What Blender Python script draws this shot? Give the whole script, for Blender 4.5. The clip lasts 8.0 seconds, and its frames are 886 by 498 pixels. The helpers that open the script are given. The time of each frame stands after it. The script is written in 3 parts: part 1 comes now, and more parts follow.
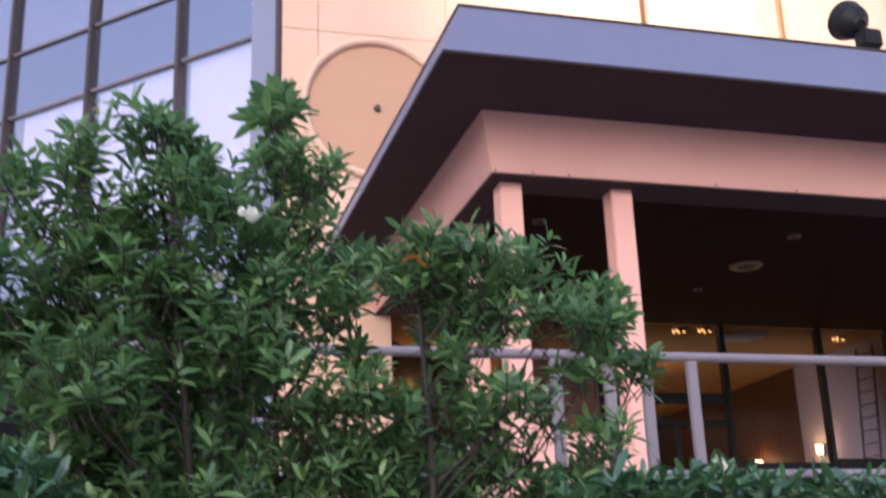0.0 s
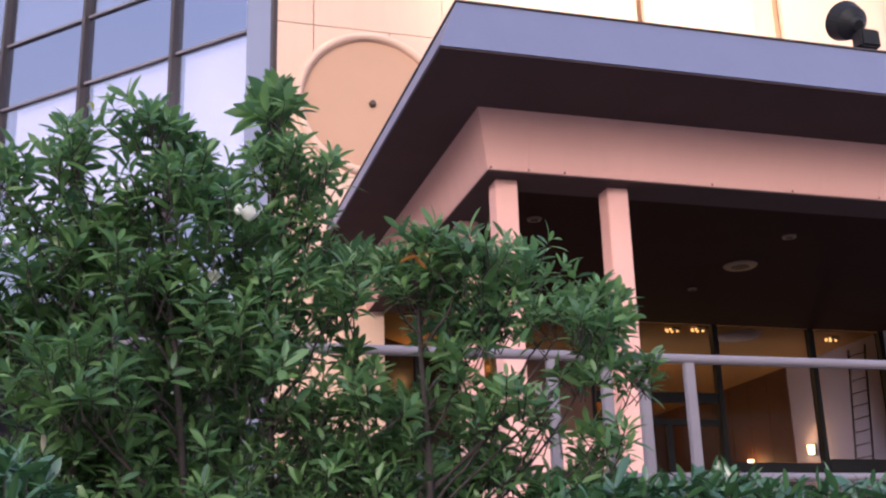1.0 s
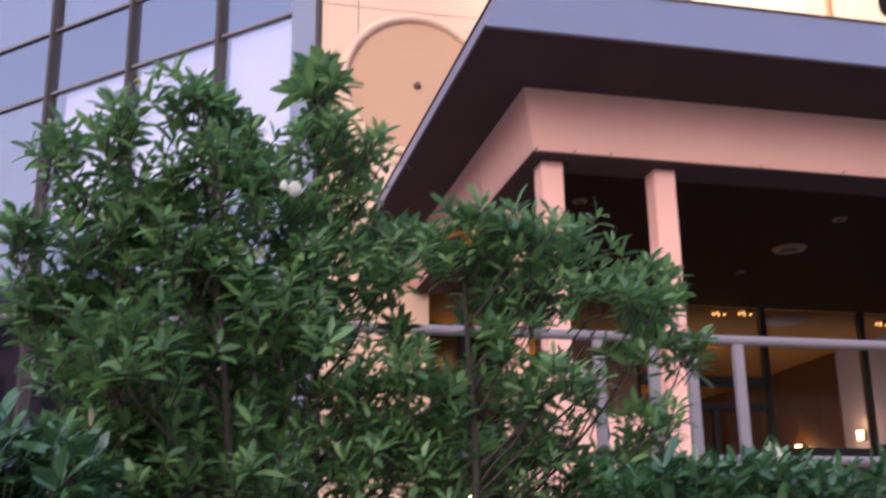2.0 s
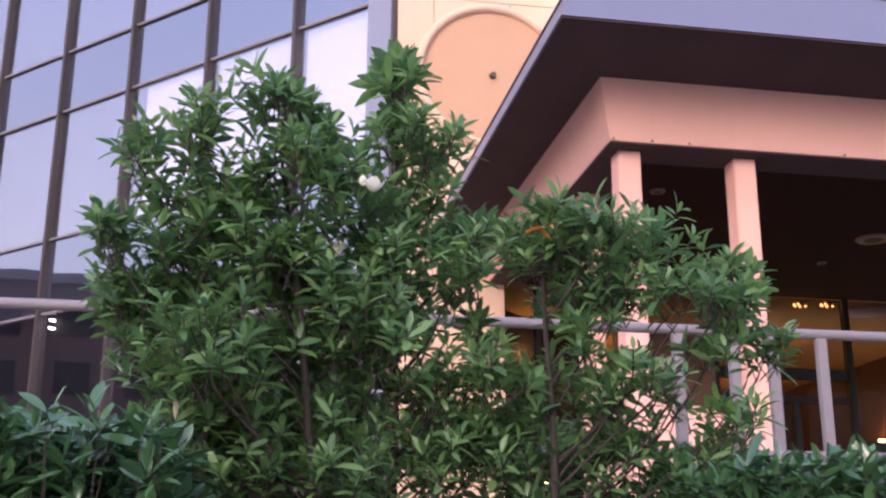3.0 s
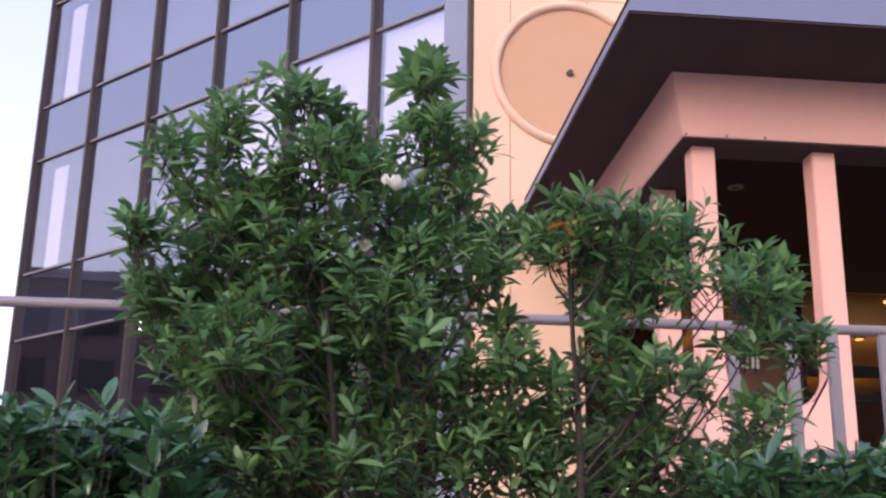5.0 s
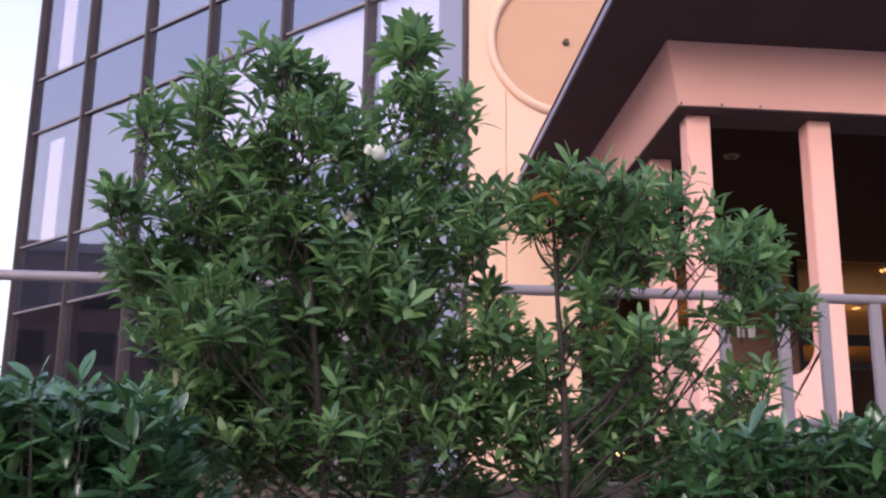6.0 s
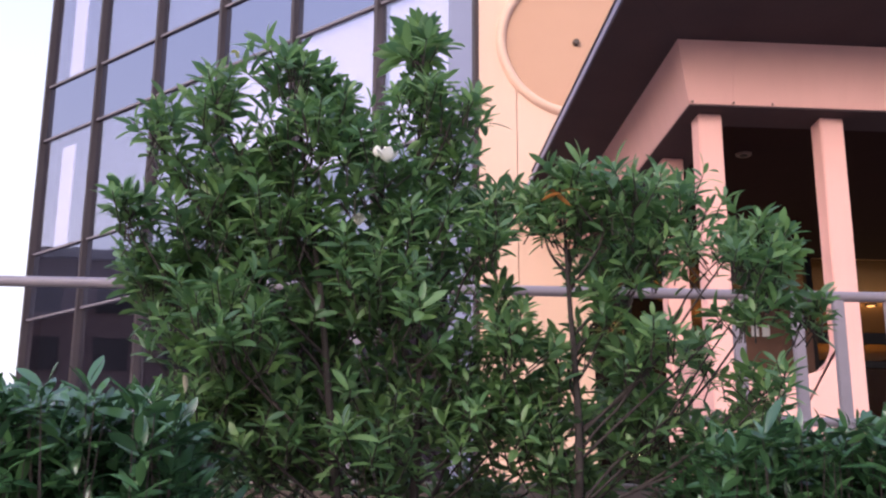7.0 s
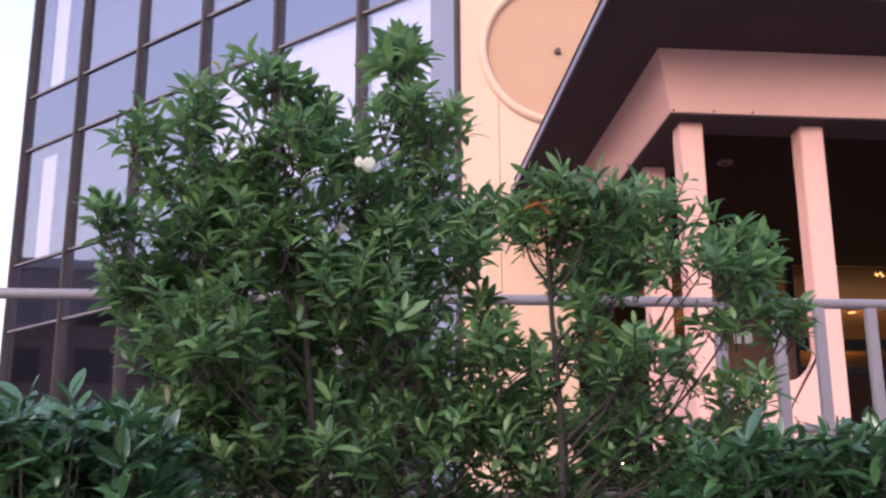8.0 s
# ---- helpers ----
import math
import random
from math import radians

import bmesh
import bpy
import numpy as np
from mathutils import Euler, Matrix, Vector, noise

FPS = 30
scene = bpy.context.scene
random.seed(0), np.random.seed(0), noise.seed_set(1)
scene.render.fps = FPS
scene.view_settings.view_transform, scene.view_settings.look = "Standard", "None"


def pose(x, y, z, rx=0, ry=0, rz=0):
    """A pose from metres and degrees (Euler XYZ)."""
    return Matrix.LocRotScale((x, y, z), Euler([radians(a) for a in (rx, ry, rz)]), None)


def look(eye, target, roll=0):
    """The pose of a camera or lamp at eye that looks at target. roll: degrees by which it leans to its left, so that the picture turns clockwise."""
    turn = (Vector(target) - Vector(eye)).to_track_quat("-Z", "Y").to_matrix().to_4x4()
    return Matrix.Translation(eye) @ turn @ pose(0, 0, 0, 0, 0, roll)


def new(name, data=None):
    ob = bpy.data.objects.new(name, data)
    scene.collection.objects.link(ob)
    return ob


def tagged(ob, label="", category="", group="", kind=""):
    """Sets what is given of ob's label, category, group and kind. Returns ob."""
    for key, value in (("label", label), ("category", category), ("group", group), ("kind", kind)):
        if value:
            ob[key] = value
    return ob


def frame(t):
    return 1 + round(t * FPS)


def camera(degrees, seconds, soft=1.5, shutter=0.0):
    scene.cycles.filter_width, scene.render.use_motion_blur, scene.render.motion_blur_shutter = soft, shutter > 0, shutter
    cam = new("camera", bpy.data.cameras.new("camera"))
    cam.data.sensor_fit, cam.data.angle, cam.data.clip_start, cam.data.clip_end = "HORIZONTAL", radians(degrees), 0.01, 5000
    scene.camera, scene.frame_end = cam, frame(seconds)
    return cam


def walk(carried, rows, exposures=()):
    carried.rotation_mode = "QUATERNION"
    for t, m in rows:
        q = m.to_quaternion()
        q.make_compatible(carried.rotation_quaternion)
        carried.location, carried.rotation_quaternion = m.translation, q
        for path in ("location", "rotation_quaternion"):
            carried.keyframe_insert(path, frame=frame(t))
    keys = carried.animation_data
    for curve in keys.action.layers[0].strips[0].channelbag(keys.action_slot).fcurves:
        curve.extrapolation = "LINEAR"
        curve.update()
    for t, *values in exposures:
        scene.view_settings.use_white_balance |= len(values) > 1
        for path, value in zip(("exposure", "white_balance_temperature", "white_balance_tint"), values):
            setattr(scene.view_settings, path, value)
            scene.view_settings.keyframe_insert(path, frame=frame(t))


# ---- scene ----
cam = camera(42.55, 8.0, soft=2.3, shutter=0.8)
PATH = [
    (0.0, 0.000, 0.000, 1.600, 107.914, 2.073, -15.301), (0.1, -0.002, 0.020, 1.603, 107.480, 2.010, -15.570), (0.5, -0.008, 0.077, 1.612, 106.802, 1.807, -15.694),
    (1.0, -0.008, 0.061, 1.636, 107.689, 1.655, -15.828), (1.5, -0.006, 0.073, 1.632, 107.497, 1.657, -14.677),
    (2.0, -0.004, 0.102, 1.624, 106.908, 0.899, -13.723), (2.2, -0.019, 0.113, 1.632, 106.028, 1.058, -12.329),
    (3.3, -0.015, 0.088, 1.642, 106.480, -0.481, -9.865), (3.5, -0.014, 0.072, 1.636, 106.266, -0.844, -9.927),
    (4.0, 0.030, 0.052, 1.634, 106.714, -1.974, -6.817), (4.2, 0.067, 0.061, 1.635, 106.275, -1.614, -5.913),
    (5.3, 0.256, 0.055, 1.631, 106.361, -0.758, -5.660), (5.5, 0.272, 0.052, 1.638, 105.626, -0.837, -5.855),
    (6.0, 0.267, 0.077, 1.639, 104.877, -0.648, -5.520), (6.5, 0.270, 0.099, 1.649, 105.768, 0.304, -4.984),
    (7.0, 0.276, 0.105, 1.644, 104.980, -0.219, -4.763), (7.5, 0.270, 0.094, 1.644, 105.068, -0.471, -4.971),
    (8.0, 0.280, 0.094, 1.646, 105.417, 0.293, -5.490)]
walk(cam, [(t, pose(*p)) for t, *p in PATH], exposures=[
    (0.0, 0.46, 6050, 11), (1.0, 0.53, 6200, 12), (2.0, 0.42, 6300, 13.5), (3.5, 0.85, 6550, 16), (4.2, 0.85, 6550, 15), (5.5, 0.34, 6400, 14.5),
    (6.0, 0.54, 6400, 15.5), (6.5, 0.61, 6400, 15.5), (8.0, 0.62, 6400, 15.5)])

# ---------------------------------------------------------------- sky, sun
world = bpy.data.worlds.new("dusk_sky")
scene.world = world
world.use_nodes = True
wn = world.node_tree
sky = wn.nodes.new("ShaderNodeTexSky")
sky.sky_type, sky.sun_disc = "NISHITA", False
sky.sun_elevation, sky.sun_rotation = radians(18), radians(-146)
sky.air_density, sky.dust_density, sky.ozone_density = 1.0, 7.0, 4.0
wn.links.new(sky.outputs[0], wn.nodes["Background"].inputs[0])
wn.nodes["Background"].inputs[1].default_value = 0.10
veil, both = wn.nodes.new("ShaderNodeBackground"), wn.nodes.new("ShaderNodeAddShader")
veil.inputs[1].default_value = 0.75
place, split, height, tone = (wn.nodes.new(k) for k in ("ShaderNodeTexCoord", "ShaderNodeSeparateXYZ", "ShaderNodeMapRange", "ShaderNodeMix"))
tone.data_type = "RGBA"
height.inputs[1].default_value, height.inputs[2].default_value = 0.18, 0.62
tone.inputs[6].default_value, tone.inputs[7].default_value = (1.0, 0.93, 0.99, 1), (0.50, 0.58, 0.92, 1)
wn.links.new(place.outputs["Generated"], split.inputs[0])
wn.links.new(split.outputs["Z"], height.inputs[0])
wn.links.new(height.outputs[0], tone.inputs[0])
wn.links.new(tone.outputs[2], veil.inputs[0])
wn.links.new(wn.nodes["Background"].outputs[0], both.inputs[0])
wn.links.new(veil.outputs[0], both.inputs[1])
wn.links.new(both.outputs[0], wn.nodes["World Output"].inputs[0])
sun_data = bpy.data.lights.new("sun", "SUN")
sun_data.energy, sun_data.angle, sun_data.color = 1.25, radians(38), (1.0, 0.82, 0.80)
sun = new("sun", sun_data)
sun.matrix_world = look((-20, -30, 11.7), (0, 0, 0))
SPOT = Vector((9.00, 11.42, 8.88))
flood = bpy.data.lights.new("flood_lamp", "SPOT")
flood.energy, flood.color, flood.spot_size, flood.spot_blend, flood.shadow_soft_size = 5600, (1.0, 0.90, 0.66), radians(88), 1.0, 0.12
new("flood_lamp", flood).matrix_world = look(SPOT + Vector((-0.05, 0.22, 0.14)), (10.4, 18.7, 15.4))


# ---------------------------------------------------------------- materials
def material(name, base, rough=0.7, metal=0.0, vary=0.12, scale=6.0, fine=60.0, bump=0.15, spec=0.5, warm=None, streak=0.0, rand=None, through_light=0.0):
    """Base colour broken up at two scales, with fine relief; streak adds faint upright rain marks."""
    m = bpy.data.materials.new(name)
    m.use_nodes = True
    t = m.node_tree
    n, l = t.nodes, t.links
    bsdf = n["Principled BSDF"]
    bsdf.inputs["Roughness"].default_value, bsdf.inputs["Metallic"].default_value = rough, metal
    bsdf.inputs["Specular IOR Level"].default_value = spec
    geo = n.new("ShaderNodeNewGeometry")

    def noise_node(s, detail, stretch=None):
        tex = n.new("ShaderNodeTexNoise")
        tex.inputs["Scale"].default_value, tex.inputs["Detail"].default_value = s, detail
        if stretch:
            mp = n.new("ShaderNodeMapping")
            mp.inputs["Scale"].default_value = stretch
            l.new(geo.outputs["Position"], mp.inputs["Vector"])
            l.new(mp.outputs[0], tex.inputs["Vector"])
        else:
            l.new(geo.outputs["Position"], tex.inputs["Vector"])
        return tex

    def blend(fac, a, b):
        mx = n.new("ShaderNodeMix")
        mx.data_type = "RGBA"
        l.new(fac, mx.inputs[0])
        for k, v in ((6, a), (7, b)):
            if isinstance(v, tuple):
                mx.inputs[k].default_value = (*v, 1)
            else:
                l.new(v, mx.inputs[k])
        return mx.outputs[2]

    low = tuple(c * (1 - vary) for c in base)
    high = tuple(min(1, c * (1 + vary)) for c in (warm or base))
    big = noise_node(scale, 3)
    grain = noise_node(fine, 2)
    colour = blend(big.outputs["Fac"], low, high)
    ramp = n.new("ShaderNodeMapRange")
    ramp.inputs[1].default_value, ramp.inputs[2].default_value, ramp.inputs[4].default_value = 0.4, 0.75, vary
    l.new(grain.outputs["Fac"], ramp.inputs[0])
    colour = blend(ramp.outputs[0], colour, tuple(c * 0.55 for c in base))
    if streak:
        rain = noise_node(1.0, 4, (5.0, 5.0, 0.35))
        rr = n.new("ShaderNodeMapRange")
        rr.inputs[1].default_value, rr.inputs[2].default_value, rr.inputs[4].default_value = 0.5, 0.8, streak
        l.new(rain.outputs["Fac"], rr.inputs[0])
        colour = blend(rr.outputs[0], colour, tuple(c * 0.6 for c in base))
    if rand:
        src = n.new("ShaderNodeObjectInfo").outputs["Random"] if rand[0] == "object" else geo.outputs["Random Per Island"]
        cr = n.new("ShaderNodeValToRGB")
        els = cr.color_ramp.elements
        els[0].color, els[1].color = (*rand[1][0], 1), (*rand[1][-1], 1)
        for i, c in enumerate(rand[1][1:-1], 1):
            els.new(i / (len(rand[1]) - 1)).color = (*c, 1)
        l.new(src, cr.inputs[0])
        half = n.new("ShaderNodeValue")
        half.outputs[0].default_value = 0.75
        colour = blend(half.outputs[0], colour, cr.outputs[0])
    l.new(colour, bsdf.inputs["Base Color"])
    if bump:
        bp = n.new("ShaderNodeBump")
        bp.inputs["Strength"].default_value, bp.inputs["Distance"].default_value = bump, 0.01
        l.new(grain.outputs["Fac"], bp.inputs["Height"])
        l.new(bp.outputs[0], bsdf.inputs["Normal"])
    if through_light:
        tr = n.new("ShaderNodeBsdfTranslucent")
        l.new(colour, tr.inputs[0])
        mix = n.new("ShaderNodeMixShader")
        mix.inputs[0].default_value = through_light
        l.new(bsdf.outputs[0], mix.inputs[1])
        l.new(tr.outputs[0], mix.inputs[2])
        l.new(mix.outputs[0], n["Material Output"].inputs[0])
    return m


def coated_glass(name, tint, share, clear=None, dark=(0.012, 0.011, 0.012)):
    """Solar glass: a mirror coat over a dark or a clear tinted pane, very slightly wavy."""
    m = bpy.data.materials.new(name)
    m.use_nodes = True
    n, l = m.node_tree.nodes, m.node_tree.links
    base = n["Principled BSDF"]
    base.inputs["Base Color"].default_value, base.inputs["Roughness"].default_value = (*dark, 1), 0.05
    coat = n.new("ShaderNodeBsdfGlossy")
    coat.inputs["Color"].default_value, coat.inputs["Roughness"].default_value = (*tint, 1), 0.015
    geo, tex, bp = n.new("ShaderNodeNewGeometry"), n.new("ShaderNodeTexNoise"), n.new("ShaderNodeBump")
    tex.inputs["Scale"].default_value, tex.inputs["Detail"].default_value = 0.55, 1.0
    bp.inputs["Strength"].default_value, bp.inputs["Distance"].default_value = 0.06, 0.05
    l.new(geo.outputs["Position"], tex.inputs["Vector"])
    l.new(tex.outputs["Fac"], bp.inputs["Height"])
    l.new(bp.outputs[0], coat.inputs["Normal"])
    mix = n.new("ShaderNodeMixShader")
    mix.inputs[0].default_value = share
    if clear:
        see = n.new("ShaderNodeBsdfTransparent")
        see.inputs[0].default_value = (*clear, 1)
        l.new(see.outputs[0], mix.inputs[1])
    else:
        l.new(base.outputs[0], mix.inputs[1])
    l.new(coat.outputs[0], mix.inputs[2])
    l.new(mix.outputs[0], n["Material Output"].inputs[0])
    return m


def clear_glass(name, tint, gloss):
    m = bpy.data.materials.new(name)
    m.use_nodes = True
    n, l = m.node_tree.nodes, m.node_tree.links
    clear, coat, mix = n.new("ShaderNodeBsdfTransparent"), n.new("ShaderNodeBsdfGlossy"), n.new("ShaderNodeMixShader")
    clear.inputs[0].default_value = (*tint, 1)
    coat.inputs["Roughness"].default_value = 0.01
    mix.inputs[0].default_value = gloss
    l.new(clear.outputs[0], mix.inputs[1])
    l.new(coat.outputs[0], mix.inputs[2])
    l.new(mix.outputs[0], n["Material Output"].inputs[0])
    return m


def glow(name, colour, strength):
    m = bpy.data.materials.new(name)
    m.use_nodes = True
    b = m.node_tree.nodes["Principled BSDF"]
    b.inputs["Base Color"].default_value = (*colour, 1)
    b.inputs["Emission Color"].default_value, b.inputs["Emission Strength"].default_value = (*colour, 1), strength
    return m


STUCCO = material("peach_stucco", (0.68, 0.455, 0.335), 0.9, vary=0.05, scale=0.7, fine=90, bump=0.25, warm=(0.70, 0.465, 0.345), streak=0.10)
PINK = material("pink_stucco", (0.76, 0.42, 0.36), 0.9, vary=0.05, scale=0.8, fine=90, bump=0.25, streak=0.10)
DISC = material("tan_stucco", (0.51, 0.295, 0.19), 0.9, vary=0.06, scale=1.2, fine=120, bump=0.3)
FASCIA = material("lavender_metal", (0.150, 0.155, 0.235), 0.45, metal=0.0, vary=0.06, scale=1.2, fine=25, bump=0.03, streak=0.10)
# the soffit's own brown; also paints the shade below the pink beams
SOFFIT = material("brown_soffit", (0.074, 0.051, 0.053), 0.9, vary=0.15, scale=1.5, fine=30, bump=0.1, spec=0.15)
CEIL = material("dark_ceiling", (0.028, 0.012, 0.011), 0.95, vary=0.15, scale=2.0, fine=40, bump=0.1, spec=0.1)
BRONZE = material("bronze_mullion", (0.055, 0.040, 0.040), 0.5, metal=0.0, vary=0.15, scale=2.0, fine=30, bump=0.04)
TRANSOM = material("grey_transom", (0.20, 0.17, 0.19), 0.45, vary=0.12, scale=2.0, fine=30, bump=0.04)
PANEL = material("grey_panel", (0.21, 0.22, 0.31), 0.5, vary=0.05, scale=1.0, fine=30, bump=0.03)
RAIL = material("painted_rail", (0.21, 0.18, 0.205), 0.4, vary=0.12, scale=8, fine=80, bump=0.08)
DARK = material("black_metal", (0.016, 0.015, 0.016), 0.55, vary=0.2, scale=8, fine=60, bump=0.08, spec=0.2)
WHITE = material("white_lettering", (0.8, 0.78, 0.76), 0.5, vary=0.03, bump=0)
VISION = coated_glass("vision_glass", (0.90, 0.89, 1.0), 0.31, (0.88, 0.87, 0.92))
BLIND = material("white_blind", (0.82, 0.79, 0.81), 0.9, vary=0.03, scale=3, fine=60, bump=0.05)
SPANDREL = coated_glass("spandrel_glass", (0.76, 0.79, 1.0), 0.32, None, (0.03, 0.03, 0.045))
LOBBYGLASS = clear_glass("lobby_glass", (0.52, 0.48, 0.47), 0.004)
GOLD = material("golden_ceiling", (0.55, 0.33, 0.12), 0.7, vary=0.1, scale=1.0, fine=20, bump=0.05)
WOOD = material("brown_panelling", (0.16, 0.075, 0.045), 0.55, vary=0.2, scale=1.5, fine=25, bump=0.08)
LILAC = material("lilac_plaster", (0.70, 0.69, 0.86), 0.85, vary=0.05, scale=1.0, fine=60, bump=0.1)
TRIM = material("tan_trim", (0.17, 0.11, 0.085), 0.6, vary=0.1, scale=6, fine=60, bump=0.05)
STONE = material("grey_paving", (0.19, 0.175, 0.17), 0.85, vary=0.15, scale=2, fine=40, bump=0.2)
EDGE = material("weathered_board", (0.10, 0.072, 0.058), 0.85, vary=0.3, scale=3, fine=50, bump=0.3, streak=0.2)
SOIL = material("bark_soil", (0.07, 0.05, 0.035), 0.95, vary=0.3, scale=8, fine=60, bump=0.6)
ASPHALT = material("concrete_ground", (0.17, 0.16, 0.155), 0.9, vary=0.2, scale=2, fine=120, bump=0.4)
BRICK = material("brown_brick", (0.095, 0.060, 0.054), 0.9, vary=0.2, scale=2, fine=30, bump=0.3)
BARK = material("dark_bark", (0.030, 0.022, 0.020), 0.85, vary=0.25, scale=30, fine=160, bump=0.6)
BULB = glow("bulb_glow", (1.0, 0.55, 0.18), 5.0)
LAMPGLOW = glow("lamp_glow", (1.0, 0.62, 0.25), 26.0)
OFFICELAMP = glow("office_lamp_glow", (1.0, 0.95, 0.88), 9.0)
PETAL = material("cream_petal", (0.88, 0.86, 0.78), 0.6, vary=0.05, scale=30, fine=200, bump=0.05, through_light=0.25)
CONE = material("orange_twig", (0.42, 0.17, 0.04), 0.7, vary=0.2, scale=40, fine=200, bump=0.1)
GREENS = ((0.090, 0.176, 0.092), (0.122, 0.240, 0.110), (0.160, 0.306, 0.120), (0.214, 0.376, 0.126), (0.262, 0.412, 0.190))
LAUREL = ((0.034, 0.090, 0.040), (0.054, 0.136, 0.054), (0.088, 0.195, 0.068))
LEAF = material("magnolia_leaf", (0.05, 0.12, 0.03), 0.42, vary=0.2, scale=12, fine=150, bump=0.1, spec=0.8, rand=("island", GREENS), through_light=0.48)
LEAF_ONE = material("magnolia_leaf_single", (0.05, 0.12, 0.03), 0.42, vary=0.2, scale=12, fine=150, bump=0.1, spec=0.8, rand=("object", GREENS), through_light=0.48)
HEDGE = material("laurel_leaf", (0.03, 0.08, 0.035), 0.26, vary=0.2, scale=12, fine=150, bump=0.05, spec=1.0, rand=("island", LAUREL), through_light=0.15)
HEDGE_ONE = material("laurel_leaf_single", (0.03, 0.08, 0.035), 0.26, vary=0.2, scale=12, fine=150, bump=0.05, spec=1.0, rand=("object", LAUREL), through_light=0.15)


# ---------------------------------------------------------------- mesh helpers
def part(name, bm, mat, parent=None, label=""):
    """Links a bmesh as one mesh object, under parent where given."""
    me = bpy.data.meshes.new(name)
    bmesh.ops.recalc_face_normals(bm, faces=bm.faces)
    bm.to_mesh(me)
    bm.free()
    me.materials.append(mat)
    ob = new(name, me)
    ob.parent = parent
    return tagged(ob, label)


def thing(name, place, label, category, kind="", group=""):
    ob = new(name)
    ob.location = place
    ob.empty_display_size = 0.2
    return tagged(ob, label, category, group, kind)


def box(x0, y0, z0, x1, y1, z1, bevel=0.0, bm=None, m=None):
    bm = bm or bmesh.new()
    mat = Matrix.Translation(((x0 + x1) / 2, (y0 + y1) / 2, (z0 + z1) / 2)) @ Matrix.Diagonal((x1 - x0, y1 - y0, z1 - z0, 1))
    made = bmesh.ops.create_cube(bm, size=1, matrix=(m or Matrix()) @ mat)
    if bevel:
        edges = list({e for v in made["verts"] for e in v.link_edges})
        bmesh.ops.bevel(bm, geom=edges, offset=bevel, segments=2, affect="EDGES")
    return bm


def tube(a, b, r0, r1=None, sides=12, bm=None):
    bm = bm or bmesh.new()
    a, b = Vector(a), Vector(b)
    d = b - a
    m = Matrix.Translation((a + b) / 2) @ d.to_track_quat("Z", "Y").to_matrix().to_4x4()
    bmesh.ops.create_cone(bm, cap_ends=True, segments=sides, radius1=r0, radius2=r0 if r1 is None else r1, depth=d.length, matrix=m)
    return bm


def solid(bottom, top, bm=None):
    """A block between two loops of points, capped at both ends."""
    bm = bm or bmesh.new()
    lo, hi = [bm.verts.new(p) for p in bottom], [bm.verts.new(p) for p in top]
    bm.faces.new(lo[::-1])
    bm.faces.new(hi)
    for i in range(len(lo)):
        j = (i + 1) % len(lo)
        bm.faces.new((lo[i], lo[j], hi[j], hi[i]))
    return bm


def local(ob, parent):
    """Keeps a part where it was built, in the world, under a thing that stands elsewhere."""
    ob.matrix_parent_inverse = Matrix.Translation(parent.location).inverted()
    return ob


def put(name, bm, mat, parent, label=""):
    return local(part(name, bm, mat, parent, label), parent) if parent.parent is None else part(name, bm, mat, parent, label)


# ---------------------------------------------------------------- ground, terrace, planting bed
GROUND = bmesh.new()
bmesh.ops.create_grid(GROUND, x_segments=1, y_segments=1, size=900)
tagged(part("ground", GROUND, ASPHALT), "pale grey concrete ground reaching the horizon", "ground", kind="structure")
TERRACE = 2.0
tagged(part("terrace", box(-30, 6.05, 0.0, 30, 60, TERRACE), STONE), "raised grey stone terrace before the entrance", "terrace", kind="structure")
tagged(part("terrace_edge", box(-30, 5.98, 0.96, 30, 6.046, 1.985, 0.006), EDGE), "weathered brown board along the terrace edge", "edging", kind="structure")
tagged(part("planting_bed", box(-14, 2.05, 0.0, 20, 5.976, 0.95), SOIL), "raised bed of dark bark soil below the railing", "planting bed", kind="structure")
tagged(part("bed_kerb", box(-14, 1.85, 0.0, 20, 2.047, 1.0, 0.02), STONE), "grey stone kerb round the planting bed", "kerb", kind="structure")

# ---------------------------------------------------------------- stucco facade with the disc
WALL_Y, CX, CEILING = 18.75, 2.37, 6.95
facade = thing("wall_front", (CX, WALL_Y, TERRACE), "peach stucco facade with panel joints and a round relief", "wall", "structure")


def facade_panel(x0, x1, z0, z1, y=WALL_Y):
    put("panel", box(x0 + 0.006, y, z0 + 0.006, x1 - 0.006, y + 0.12, z1 - 0.006, 0.004), STUCCO, facade)


put("backing", box(CX + 0.06, WALL_Y + 0.10, TERRACE, 4.36, WALL_Y + 0.4, 22), DISC, facade)
put("backing", box(4.36, WALL_Y + 0.10, 6.96, 9.22, WALL_Y + 0.4, 22), DISC, facade)
put("backing", box(9.22, WALL_Y + 0.42, 6.96, 30, WALL_Y + 0.6, 22), DISC, facade)
XS = (CX + 0.05, 3.11, 5.6, 9.23)
ZS = (TERRACE, 6.95, 12.07, 16.5, 22.0)
facade_panel(CX + 0.05, 3.11, TERRACE, 12.07)
facade_panel(3.11, 4.38, TERRACE, 6.95)
facade_panel(3.11, 4.55, 6.95, 12.07)
facade_panel(4.55, 5.6, 6.95, 12.07)
facade_panel(5.6, 9.23, 6.95, 12.07)
for i in range(3):
    for j in (2, 3):
        facade_panel(XS[i], XS[i + 1], ZS[j], ZS[j + 1])
for k in range(5):
    x = 9.23 + 3.24 * k
    for j in (1, 2, 3):
        facade_panel(x, x + 0.68, ZS[j], ZS[j + 1], WALL_Y + 0.30)
        facade_panel(x + 0.68, x + 3.24, ZS[j], ZS[j + 1])
HUB = Vector((4.20, WALL_Y, 10.56))
